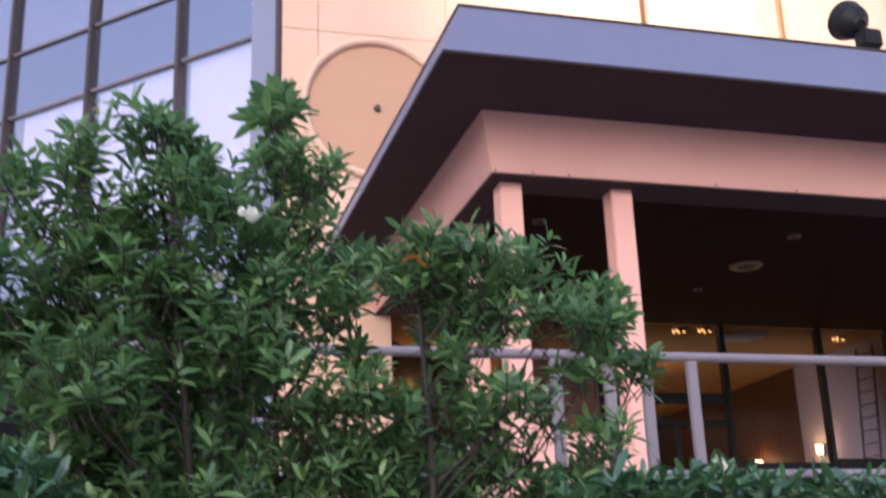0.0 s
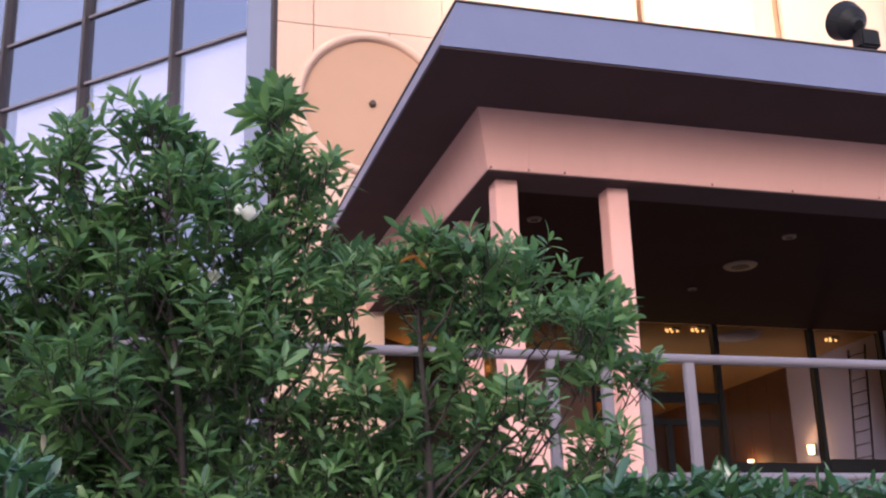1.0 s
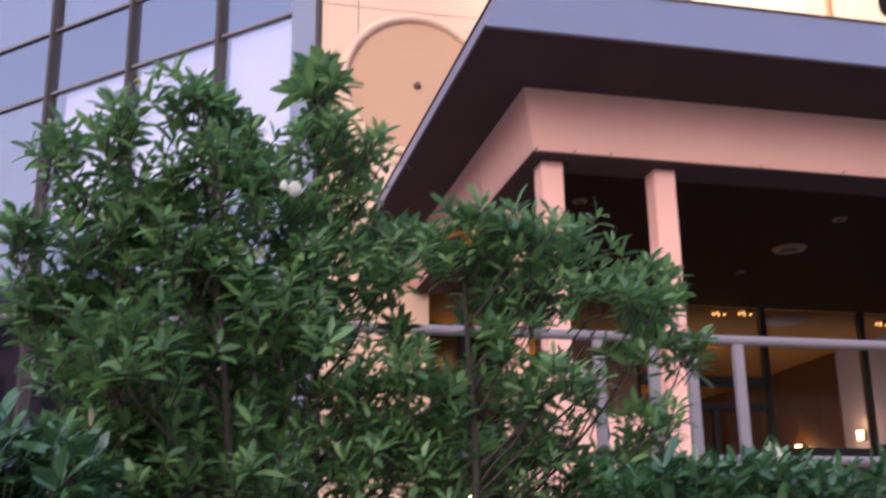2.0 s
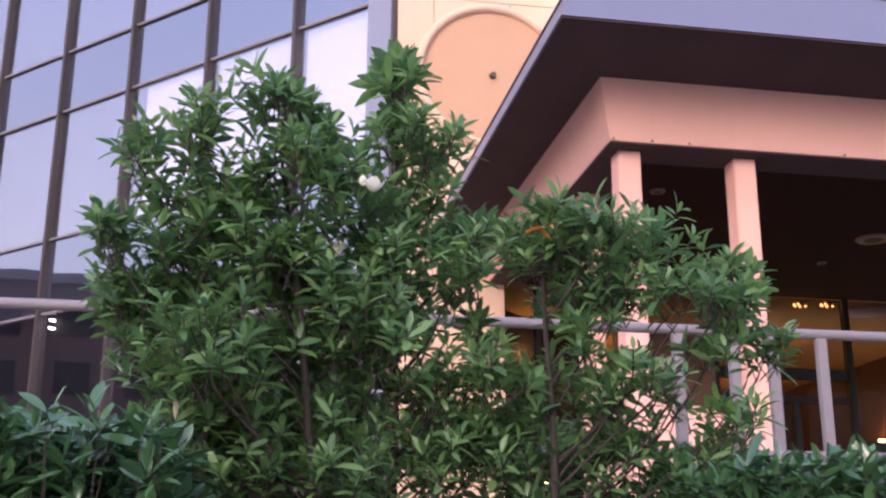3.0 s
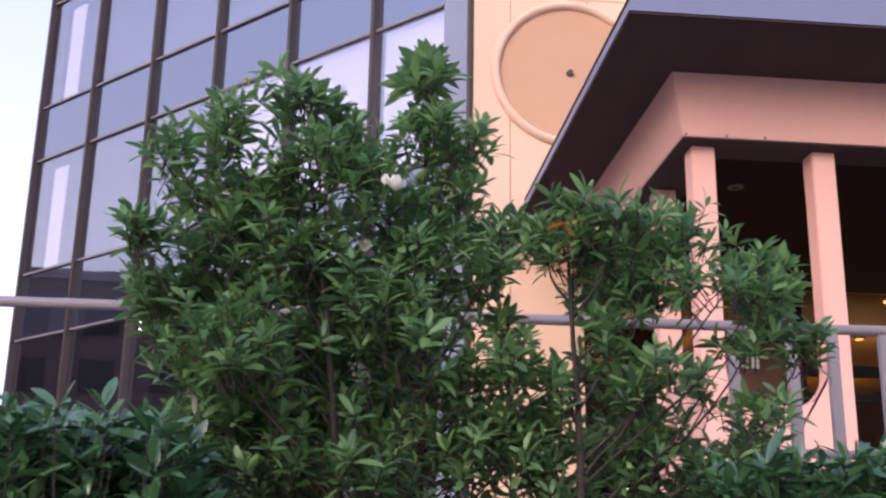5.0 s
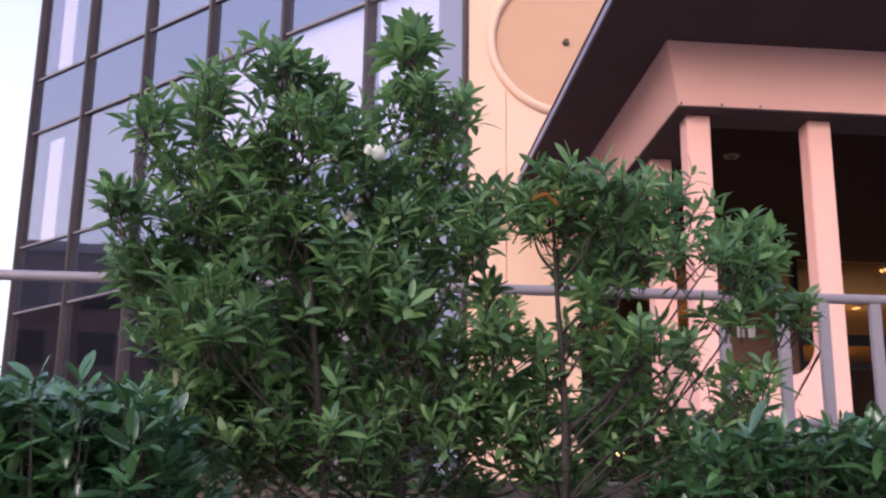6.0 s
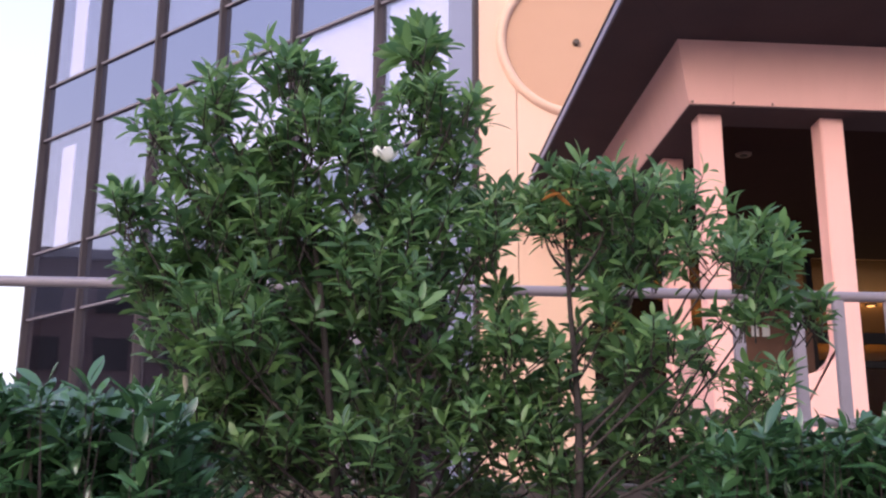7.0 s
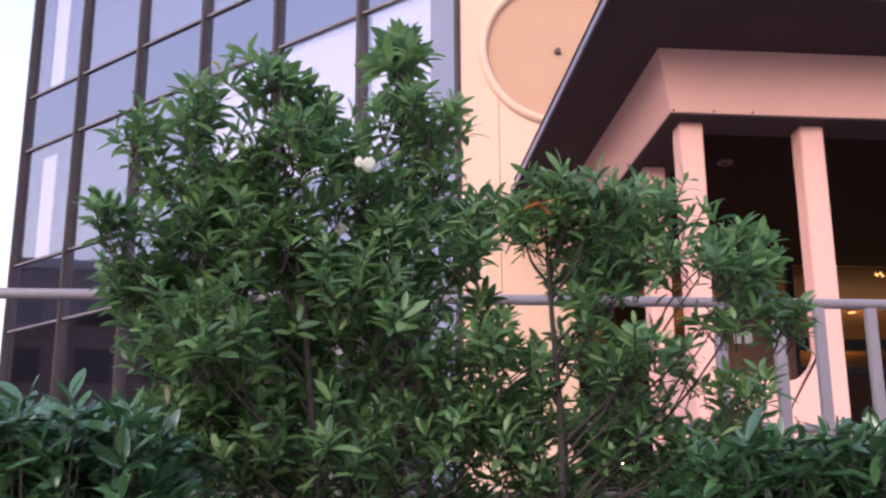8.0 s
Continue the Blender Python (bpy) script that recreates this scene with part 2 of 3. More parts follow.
relief = thing("round_relief", HUB, "round tan stucco disc with a raised rim on the facade", "relief")
ring = bmesh.new()
N, M, RIM = 72, 10, 1.36
loops = [[ring.verts.new(HUB + Vector(((RIM + 0.085 * math.cos(b)) * math.cos(a), -0.115 * math.sin(b) - 0.004, (RIM + 0.085 * math.cos(b)) * math.sin(a))))
          for b in (math.pi * k / (M - 1) for k in range(M))] for a in (2 * math.pi * i / N for i in range(N))]
for i in range(N):
    for k in range(M - 1):
        ring.faces.new((loops[i][k], loops[(i + 1) % N][k], loops[(i + 1) % N][k + 1], loops[i][k + 1])).smooth = True
put("rim", ring, STUCCO, relief, "rounded peach stucco rim")
put("face", tube(HUB + Vector((0, -0.002, 0)), HUB + Vector((0, -0.012, 0)), RIM - 0.07, sides=72), DISC, relief, "flat tan stucco face")
put("hub", tube(HUB + Vector((0, -0.01, 0)), HUB + Vector((0, -0.10, 0)), 0.065, 0.05, sides=16), EDGE, relief, "small brown knob")

# ---------------------------------------------------------------- glass facade, set at 45 degrees
GDIR, PITCH = Vector((-0.7071, 0.7071, 0)), 2.372
GOUT = Vector((-0.7071, -0.7071, 0))
GORG = Vector((CX, WALL_Y, 0))
GM = Matrix.Translation(GORG) @ Matrix(((GDIR.x, -GOUT.x, 0, 0), (GDIR.y, -GOUT.y, 0, 0), (0, 0, 1, 0), (0, 0, 0, 1)))
curtain = thing("glass_facade", GORG + Vector((0, 0, TERRACE)), "curtain wall of mirrored glass in bronze mullions", "glass facade", "structure")
LEVELS = (TERRACE, 3.6, 7.25, 8.95, 12.02, 13.53, 16.60, 18.10, 21.0)
GLASS_START = 0.62
BAYS = [GLASS_START, 2.42, 4.84, 7.26, 9.65, 12.10, 14.49]
for i in range(6):
    a, b = BAYS[i], BAYS[i + 1]
    for j in range(8):
        glass = SPANDREL if j in (2, 4, 6) else VISION
        tilt = Matrix.Translation(((a + b) / 2, 0, LEVELS[j])) @ pose(0, 0, 0, random.uniform(-0.12, 0.12), 0, random.uniform(-0.12, 0.12)) @ Matrix.Translation((-(a + b) / 2, 0, -LEVELS[j]))
        ob = put("pane", box(a + 0.01, 0.02, LEVELS[j] + 0.01, b - 0.01, 0.035, LEVELS[j + 1] - 0.01, m=GM @ tilt), glass, curtain)
        ob.visible_shadow = False
        if j:
            put("transom", box(a, -0.045, LEVELS[j] - 0.028, b - 0.10, 0.015, LEVELS[j] + 0.028, 0.008, m=GM), TRANSOM, curtain)
    put("mullion", box(b - 0.095, -0.125, TERRACE, b, 0.10, 21.0, 0.010, m=GM), BRONZE, curtain, "deep bronze metal mullion")
    if i < 3:
        put("blind", box(a + 0.02, 0.14, LEVELS[3] + 0.1, b - (0.2 if i < 2 else 0.42), 0.17, LEVELS[4] - 0.02, m=GM), BLIND, curtain, "drawn white roller blind behind the glass")
for s0, z0 in ((9.50, 7.16), (9.50, 6.98)):
    lit = thing("ceiling_light", GM @ Vector((s0, 0.2, z0)), "small lit lamp behind the dark glass", "ceiling light", group="office lamps")
    put("bulb", box(s0 - 0.03, 0.16, z0 - 0.02, s0 + 0.03, 0.296, z0 + 0.02, 0.006, m=GM), OFFICELAMP, lit)
for j in (3, 5):
    put("blind", box(13.15, 0.14, LEVELS[j] + 0.1, 13.75, 0.17, LEVELS[j + 1] - 0.3, m=GM), BLIND, curtain, "narrow pale blind behind the glass")
put("corner_panel", box(0.035, -0.03, TERRACE, GLASS_START - 0.02, 0.08, 21.0, 0.006, m=GM), PANEL, curtain, "flat blue-grey metal corner panel")
put("corner_trim", box(-0.05, -0.06, TERRACE, 0.03, 0.10, 21.0, 0.01, m=GM), BRONZE, curtain, "thin bronze edge trim")
put("end_wall", box(14.30, 0.11, TERRACE, 14.47, 8.0, 21.0, m=GM), BRONZE, curtain, "dark end wall")
# solid box whose black colour replaces the darkness of unlit rooms
put("core", box(0.3, 0.3, TERRACE, 14.25, 8.0, 21.0, m=GM), DARK, curtain, "solid black box standing for the unlit interior behind the glass")

# ---------------------------------------------------------------- entrance canopy
X0, Y0, X1 = 3.07, 10.45, 18.0
ZS0, ZF1, SLOPE = 7.36, 8.08, 0.30
canopy = thing("entrance_canopy", (X0, Y0, ZS0), "flat entrance canopy with grey fascia over pink stucco beams", "canopy")
E1 = X1
put("fascia", solid([(X0, Y0, ZS0), (E1, Y0, ZS0), (E1, WALL_Y - 0.01, ZS0), (X0, WALL_Y - 0.01, ZS0)],
                    [(X0 + SLOPE, Y0 + SLOPE, ZF1), (E1, Y0 + SLOPE, ZF1), (E1, WALL_Y - 0.01, ZF1), (X0 + SLOPE, WALL_Y - 0.01, ZF1)]), FASCIA, canopy, "sloping lavender-grey metal fascia")
put("coping", box(X0 + SLOPE - 0.02, Y0 + SLOPE - 0.02, ZF1 + 0.002, E1, Y0 + SLOPE + 0.10, ZF1 + 0.03, 0.006), BRONZE, canopy, "thin dark coping")
put("coping", box(X0 + SLOPE - 0.02, Y0 + SLOPE + 0.104, ZF1 + 0.002, X0 + SLOPE + 0.10, WALL_Y - 0.02, ZF1 + 0.03, 0.006), BRONZE, canopy, "thin dark coping")
BX0, BY0, BX1, BY1 = 4.08, 12.0, 3.92, 11.79
ZB = 6.64
g = 0.004
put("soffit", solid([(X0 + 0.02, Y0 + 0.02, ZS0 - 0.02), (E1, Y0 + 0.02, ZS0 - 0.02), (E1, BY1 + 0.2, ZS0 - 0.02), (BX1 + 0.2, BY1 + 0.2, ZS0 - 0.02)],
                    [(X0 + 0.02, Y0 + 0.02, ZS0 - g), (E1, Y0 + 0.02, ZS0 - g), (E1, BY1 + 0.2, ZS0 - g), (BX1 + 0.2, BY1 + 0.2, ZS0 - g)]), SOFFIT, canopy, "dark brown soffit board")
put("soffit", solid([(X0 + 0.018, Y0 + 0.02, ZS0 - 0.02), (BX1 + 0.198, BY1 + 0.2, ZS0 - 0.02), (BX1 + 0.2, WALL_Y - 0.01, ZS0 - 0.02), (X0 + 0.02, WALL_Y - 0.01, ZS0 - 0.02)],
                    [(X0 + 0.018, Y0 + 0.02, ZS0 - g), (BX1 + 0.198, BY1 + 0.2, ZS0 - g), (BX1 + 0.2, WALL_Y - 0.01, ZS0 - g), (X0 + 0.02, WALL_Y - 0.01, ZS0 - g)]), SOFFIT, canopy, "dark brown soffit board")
ZT = ZS0 - 0.022
seams = [BX0, 4.59, 7.05, 9.5, 11.95, 14.4, E1]
for i in range(6):
    a, b = seams[i], seams[i + 1]
    ta = BX1 if i == 0 else a
    put("beam_panel", solid([(a + 0.0012, BY0, ZB), (b - 0.0012, BY0, ZB), (b - 0.0012, BY0 + 0.3, ZB), (a + (0.3 if i == 0 else 0.0012), BY0 + 0.3, ZB)],
                            [(ta + 0.0012, BY1, ZT), (b - 0.0012, BY1, ZT), (b - 0.0012, BY0 + 0.3, ZT), (a + (0.3 if i == 0 else 0.0012), BY0 + 0.3, ZT)]), PINK, canopy, "pink stucco beam")
seams = [BY0, 14.6, 16.7, WALL_Y - 0.01]
for i in range(3):
    a, b = seams[i], seams[i + 1]
    ta = BY1 if i == 0 else a
    put("beam_panel", solid([(BX0, a + 0.0012, ZB), (BX0 + 0.3, a + (0.3 if i == 0 else 0.0012), ZB), (BX0 + 0.3, b - 0.0012, ZB), (BX0, b - 0.0012, ZB)],
                            [(BX1, ta + 0.0012, ZT), (BX0 + 0.3, a + (0.3 if i == 0 else 0.0012), ZT), (BX0 + 0.3, b - 0.0012, ZT), (BX1, b - 0.0012, ZT)]), PINK, canopy, "pink stucco beam")
# boards that put the shade under the pink beams into dark colour
put("beam_underside", box(BX0 + 0.01, BY0 + 0.012, ZB - 0.02, E1, BY0 + 0.62, ZB - 0.002), SOFFIT, canopy, "dark brown board standing for the shade under the pink beam")
put("beam_underside", box(BX0 + 0.012, BY0 + 0.624, ZB - 0.02, BX0 + 0.62, WALL_Y - 0.02, ZB - 0.002), SOFFIT, canopy, "dark brown board standing for the shade under the pink beam")

for x in (4.12, 4.60, 5.06, 7.05, 8.2, 9.5):
    put("bolt", tube((x, BY0 - 0.012, ZB + 0.02), (x, BY0 + 0.02, ZB + 0.02), 0.014, sides=8), EDGE, canopy, "small rusty bolt")

columns = [(4.255, 12.24), (5.72, 12.24), (4.255, 13.80), (12.6, 12.24), (14.05, 12.24)]
for x, y in columns:
    col = tagged(part("column", box(0, 0, 0, 0.28, 0.28, ZB - TERRACE - 0.02, 0.012), PINK), "square pink stucco column under the canopy", "column", "canopy columns")
    col.location = (x, y, TERRACE)


def rounded_sill(name, a, b, height, radius, thick, m, label):
    """A low wall between two columns whose top sweeps up into them in quarter rounds."""
    pts = [(a, TERRACE), (b, TERRACE), (b, height + radius)]
    pts += [(b - radius + radius * math.cos(t), height + radius - radius * math.sin(t)) for t in (math.pi / 2 * k / 10 for k in range(1, 11))]
    pts += [(a + radius - radius * math.sin(t), height + radius - radius * math.cos(t)) for t in (math.pi / 2 * k / 10 for k in range(0, 11))]
    bm = solid([m @ Vector((x, 0, z)) for x, z in pts], [m @ Vector((x, thick, z)) for x, z in pts])
    bmesh.ops.triangulate(bm, faces=[f for f in bm.faces if len(f.verts) > 4])
    return tagged(part(name, bm, PINK), label, "low wall", kind="structure")


rounded_sill("low_wall", 4.537, 5.718, 3.58, 0.42, 0.22, Matrix.Translation((0, 12.26, 0)), "pink stucco low wall with rounded ends between columns")
SIDE = Matrix.Translation((4.28, 0, 0)) @ Matrix(((0, 1, 0, 0), (1, 0, 0, 0), (0, 0, 1, 0), (0, 0, 0, 1)))
rounded_sill("low_wall_side", 12.522, 13.798, 3.9, 0.42, 0.22, SIDE, "pink stucco low wall with rounded ends between columns")

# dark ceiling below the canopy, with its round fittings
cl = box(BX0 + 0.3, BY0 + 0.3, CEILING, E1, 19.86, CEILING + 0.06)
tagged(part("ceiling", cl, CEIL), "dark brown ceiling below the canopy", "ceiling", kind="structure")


def downlight(x, y, r, label):
    ob = thing("downlight", (x, y, CEILING), label, "ceiling light", group="canopy downlights")
    trim = bmesh.new()
    a = tube((x, y, CEILING - 0.002), (x, y, CEILING - 0.03), r, r * 0.92, 28, trim)
    rim = put("trim_ring", trim, TRIM, ob, "dull tan painted ring")
    put("baffle", tube((x, y, CEILING - 0.031), (x, y, CEILING - 0.036), r * 0.55, r * 0.5, 24), DARK, rim, "dark recessed baffle")


for x, y, r in ((5.58, 14.43, 0.11), (9.78, 16.0, 0.28), (9.73, 14.45, 0.11), (9.66, 17.45, 0.08)):
    downlight(x, y, r, "round recessed downlight, unlit, in the dark ceiling")

# ---------------------------------------------------------------- lobby behind the glass
GY, LX, LY = 19.9, 15.3, 32.5
tagged(part("lobby_ceiling", box(4.0, GY + 0.06, CEILING, LX, LY, CEILING + 0.06), GOLD), "golden lobby ceiling lit by warm lamps", "ceiling", kind="structure")
tagged(part("lobby_wall_back", box(4.0, LY, TERRACE, LX + 0.3, LY + 0.2, CEILING + 0.06), WOOD), "brown panelled lobby wall", "wall", kind="structure")
tagged(part("lobby_wall_left", box(3.6, GY + 0.06, TERRACE, 3.99, LY, CEILING + 0.06), WOOD), "brown panelled lobby wall", "wall", kind="structure")
tagged(part("lobby_wall_right", box(LX, GY - 1.0, TERRACE, LX + 0.2, 23.5, CEILING + 0.06), LILAC), "pale lilac plaster lobby wall", "wall", kind="structure")
panelled = thing("lobby_wall_panelled", (LX, 23.5, TERRACE), "dark brown panelled stretch of lobby wall", "wall", "structure")
for k in range(10):
    put("panel", box(LX - 0.03, 23.51 + k * 0.9, TERRACE, LX + 0.2, 23.50 + (k + 1) * 0.9 - 0.012, CEILING, 0.006), WOOD, panelled)
tagged(part("jamb_wall", box(4.06, WALL_Y + 0.41, TERRACE, 4.36, GY + 0.05, CEILING - 0.004), WOOD), "brown panelled return beside the entrance glass", "wall", kind="structure")
front = thing("entrance_glass", (4.4, GY, TERRACE), "tall entrance glazing in dark metal frames", "glass front", "structure")
posts = (4.44, 5.25, 6.75, 8.65, 11.38, 13.58, LX - 0.05)
for x in posts:
    put("mullion", box(x - 0.055, GY - 0.10, TERRACE, x + 0.055, GY + 0.06, CEILING - 0.004, 0.006), DARK, front, "dark metal mullion")
for a, b in zip(posts, posts[1:]):
    ob = put("pane", box(a + 0.08, GY - 0.02, TERRACE + 0.1, b - 0.08, GY - 0.008, CEILING - 0.01), LOBBYGLASS, front)
    ob.visible_shadow = False
put("door_head", box(8.73, GY - 0.08, 5.36, 11.30, GY + 0.03, 5.56, 0.006), DARK, front, "dark metal door head")
put("door_head", box(8.73, GY - 0.08, 4.92, 11.30, GY + 0.03, 5.04, 0.006), DARK, front, "dark metal door head")
put("door_stile", box(10.15, GY - 0.08, TERRACE, 10.28, GY + 0.03, 4.918, 0.006), DARK, front, "dark metal door stile")
put("sill_rail", box(11.46, GY - 0.08, 4.0, 13.50, GY + 0.03, 4.22, 0.006), DARK, front, "dark metal rail")
put("sill_rail", box(13.66, GY - 0.08, 4.0, LX - 0.13, GY + 0.03, 4.30, 0.006), DARK, front, "dark metal rail")
tagged(part("lobby_screen", box(6.70, GY - 0.17, TERRACE, 8.60, GY - 0.11, 6.30, 0.006), WOOD), "brown wood screen beside the entrance glass", "screen", kind="structure")
plate = thing("number_bars", (7.46, GY - 0.174, 5.43), "two plain white bars on the brown screen", "sign")
put("bar", box(7.46, GY - 0.185, 5.43, 7.60, GY - 0.174, 5.65, 0.003), WHITE, plate)
put("bar", box(7.66, GY - 0.185, 5.43, 7.80, GY - 0.174, 5.65, 0.003), WHITE, plate)

# added area lamp just inside the entrance glass, brightens the lilac wall like daylight
fill = bpy.data.lights.new("entrance_fill", "AREA")
fill.shape, fill.size, fill.size_y = "RECTANGLE", 6.0, 2.4
fill.energy, fill.color = 125, (0.80, 0.84, 1.0)
fill_ob = new("entrance_fill", fill)
fill_ob.location, fill_ob.rotation_euler = (11.6, GY + 0.12, 4.0), (math.radians(82), 0, 0)


def sconce(y, z):
    ob = thing("wall_lamp", (LX - 0.1, y, z), "small lit wall lamp with warm glowing shade", "wall lamp", group="lobby lamps")
    arm = put("bracket", box(LX - 0.09, y - 0.05, z - 0.12, LX - 0.04, y + 0.05, z + 0.12, 0.006), BRONZE, ob)
    put("shade", tube((LX - 0.17, y, z - 0.1), (LX - 0.17, y, z + 0.1), 0.06, 0.08, 14), LAMPGLOW, arm, "glowing warm shade")
    lamp = bpy.data.lights.new("wall_lamp_light", "POINT")
    lamp.energy, lamp.color, lamp.shadow_soft_size = 18, (1.0, 0.58, 0.24), 0.08
    new("wall_lamp_light", lamp).location = (LX - 0.36, y, z + 0.05)


# lit lamp on a mullion of the entrance glass
ob = thing("wall_lamp", (5.25, GY - 0.12, 3.29), "small lit wall lamp on a dark entrance mullion", "wall lamp")
arm = put("bracket", box(5.20, GY - 0.16, 3.18, 5.30, GY - 0.102, 3.40, 0.006), BRONZE, ob)
put("shade", tube((5.25, GY - 0.22, 3.23), (5.25, GY - 0.22, 3.35), 0.05, 0.07, 14), LAMPGLOW, arm, "glowing warm shade")
sconce(25.24, 4.89)
sconce(22.63, 4.88)
# unseen fittings and lamps added to warm the golden ceiling, the last its far end
for x, y in ((5.9, 22.4), (8.4, 24.5), (11.6, 23.6), (13.4, 28.9)):
    ob = thing("added_downlight", (x, y, CEILING), "round lit ceiling light added to warm the lobby ceiling", "ceiling light", group="lobby ceiling lights")
    rim = put("trim_ring", tube((x, y, CEILING - 0.002), (x, y, CEILING - 0.04), 0.14, 0.12, 20), BRONZE, ob)
    put("bulb", tube((x, y, CEILING - 0.041), (x, y, CEILING - 0.055), 0.09, 0.08, 16), BULB, rim, "glowing bulb")
    lamp = bpy.data.lights.new("lobby_fill", "POINT")
    lamp.energy, lamp.color, lamp.shadow_soft_size = 31, (1.0, 0.60, 0.22), 0.15
    new("lobby_fill", lamp).location = (x, y, CEILING - 0.75)
dish = thing("ceiling_dish", (12.35, 20.6, CEILING), "shallow pale round dish on the golden ceiling", "ceiling light")
put("rim", tube((12.35, 20.6, CEILING - 0.002), (12.35, 20.6, CEILING - 0.05), 0.47, 0.44, 40), LILAC, dish)
put("bowl", tube((12.35, 20.6, CEILING - 0.051), (12.35, 20.6, CEILING - 0.09), 0.41, 0.25, 40), BLIND, dish)
# glowing bulbs added to give the warm glints in the entrance glass
for x, y in ((10.70, 20.26), (11.22, 20.16), (14.55, 20.50)):
    spot = thing("glint_cluster", (x, y, CEILING), "cluster of added glowing bulbs standing for warm glints in the entrance glass", "ceiling light", group="lobby spotlights")
    put("plate", tube((x, y, CEILING - 0.002), (x, y, CEILING - 0.02), 0.15, 0.14, 20), BRONZE, spot)
    for k in range(5):
        a = 0.5 + k * 0.85
        put("bulb", tube((x + 0.13 * math.cos(a), y + 0.10 * math.sin(a), CEILING - 0.021), (x + 0.15 * math.cos(a), y + 0.12 * math.sin(a), CEILING - 0.055), 0.018, 0.026, 10), BULB, spot, "small glowing bulb standing for a glint")
ladder = thing("ladder", (LX - 0.15, 20.65, TERRACE), "tall dark ladder leaning on the lilac wall", "ladder")
for y in (20.36, 20.94):
    put("side_rail", tube((LX - 0.45, y - 0.02, TERRACE), (LX - 0.06, y + 0.02, 6.8), 0.022, sides=8), BRONZE, ladder)
for k in range(17):
    z = TERRACE + 0.25 + k * 0.275
    x = LX - 0.45 + 0.39 * (z - TERRACE) / 4.8
    put("rung", tube((x, 20.36, z), (x, 20.94, z), 0.013, sides=6), BRONZE, ladder)

# ---------------------------------------------------------------- floodlight on the canopy roof
lampset = thing("floodlight", (9.13, 11.3, ZF1), "round black floodlight aimed at the upper facade", "floodlight")
put("base", box(8.98, 11.2, ZF1 + 0.03, 9.24, 11.42, ZF1 + 0.09, 0.01), DARK, lampset)
put("stem", tube((9.11, 11.3, ZF1 + 0.08), (9.11, 11.3, ZF1 + 0.42), 0.03), DARK, lampset)
put("ballast_box", box(8.98, 11.2, ZF1 + 0.36, 9.28, 11.42, ZF1 + 0.62, 0.03), DARK, lampset)
AIM = Vector((0.0, 0.72, 0.55)).normalized()
back = SPOT - AIM * 0.16
head = tube(back, back + AIM * 0.10, 0.12, 0.22, 24)
tube(back + AIM * 0.10, back + AIM * 0.30, 0.22, 0.27, 24, head)
housing = put("head", head, DARK, lampset, "drum-shaped black housing")
put("yoke", tube(back + AIM * 0.1, (9.11, 11.3, ZF1 + 0.5), 0.03), DARK, housing)
put("cap", tube(back - AIM * 0.06, back + AIM * 0.01, 0.07, 0.12, 20), DARK, housing, "rounded black rear cap")

# ---------------------------------------------------------------- railing
RY, RZ = 6.22, 3.06
rail = thing("railing", (0, RY, TERRACE), "grey painted pipe railing along the terrace edge", "railing")
put("top_rail", tube((-9, RY + 0.18, RZ), (14, RY - 0.20, RZ), 0.030, sides=16), RAIL, rail)
put("lower_rail", tube((-9, RY + 0.18, RZ - 0.71), (14, RY - 0.20, RZ - 0.71), 0.026, sides=12), RAIL, rail)
for x in (0.30, 2.44, 2.78, 3.02, 3.325, 5.6, -2.4, -4.4, 7.2, 9.2):
    y = RY - 0.0165 * (x - 1.9)
    put("post", box(x - 0.033, y - 0.02, TERRACE, x + 0.033, y + 0.02, RZ - 0.02, 0.006), RAIL, rail, "flat grey metal post")

# ---------------------------------------------------------------- building that the glass mirrors
opposite = thing("brick_building", (-60, 10, 0), "brown brick building across the street", "building")
put("wall", box(-75, -40, 0, -58, 104, 21.4), BRICK, opposite)
put("roof", box(-75.5, -40.5, 21.4, -57.5, 104.5, 22.1), STONE, opposite)
for k in range(29):
    for j in range(5):
        put("window", box(-57.96, -36 + k * 4.8, 1.6 + j * 4.0, -57.9, -33.6 + k * 4.8, 3.9 + j * 4.0), DARK, opposite)


# ---------------------------------------------------------------- leaves
def leaf_shape(length, width, fold, droop, steps=5):
    """A pointed blade along +Y, creased on its midrib and bent downwards: vertices and faces."""
    v, f = [], []
    for i in range(steps + 1):
        t = i / steps
        w = width * 0.5 * (math.sin(math.pi * (0.05 + 0.89 * t ** 1.05)) ** 0.75 if 0 < t < 1 else 0.08)
        y, z = t * length, -droop * t * t * length
        v += [(-w, y, z + fold * w), (0, y, z), (w, y, z + fold * w)]
    for i in range(steps):
        a = 3 * i
        f += [(a, a + 1, a + 4, a + 3), (a + 1, a + 2, a + 5, a + 4)]
    return np.array(v), f


def leaf_mesh(name, shape, mat):
    me = bpy.data.meshes.new(name)
    me.from_pydata(shape[0].tolist(), [], shape[1])
    me.polygons.foreach_set("use_smooth", [True] * len(me.polygons))
    me.materials.append(mat)
    return me


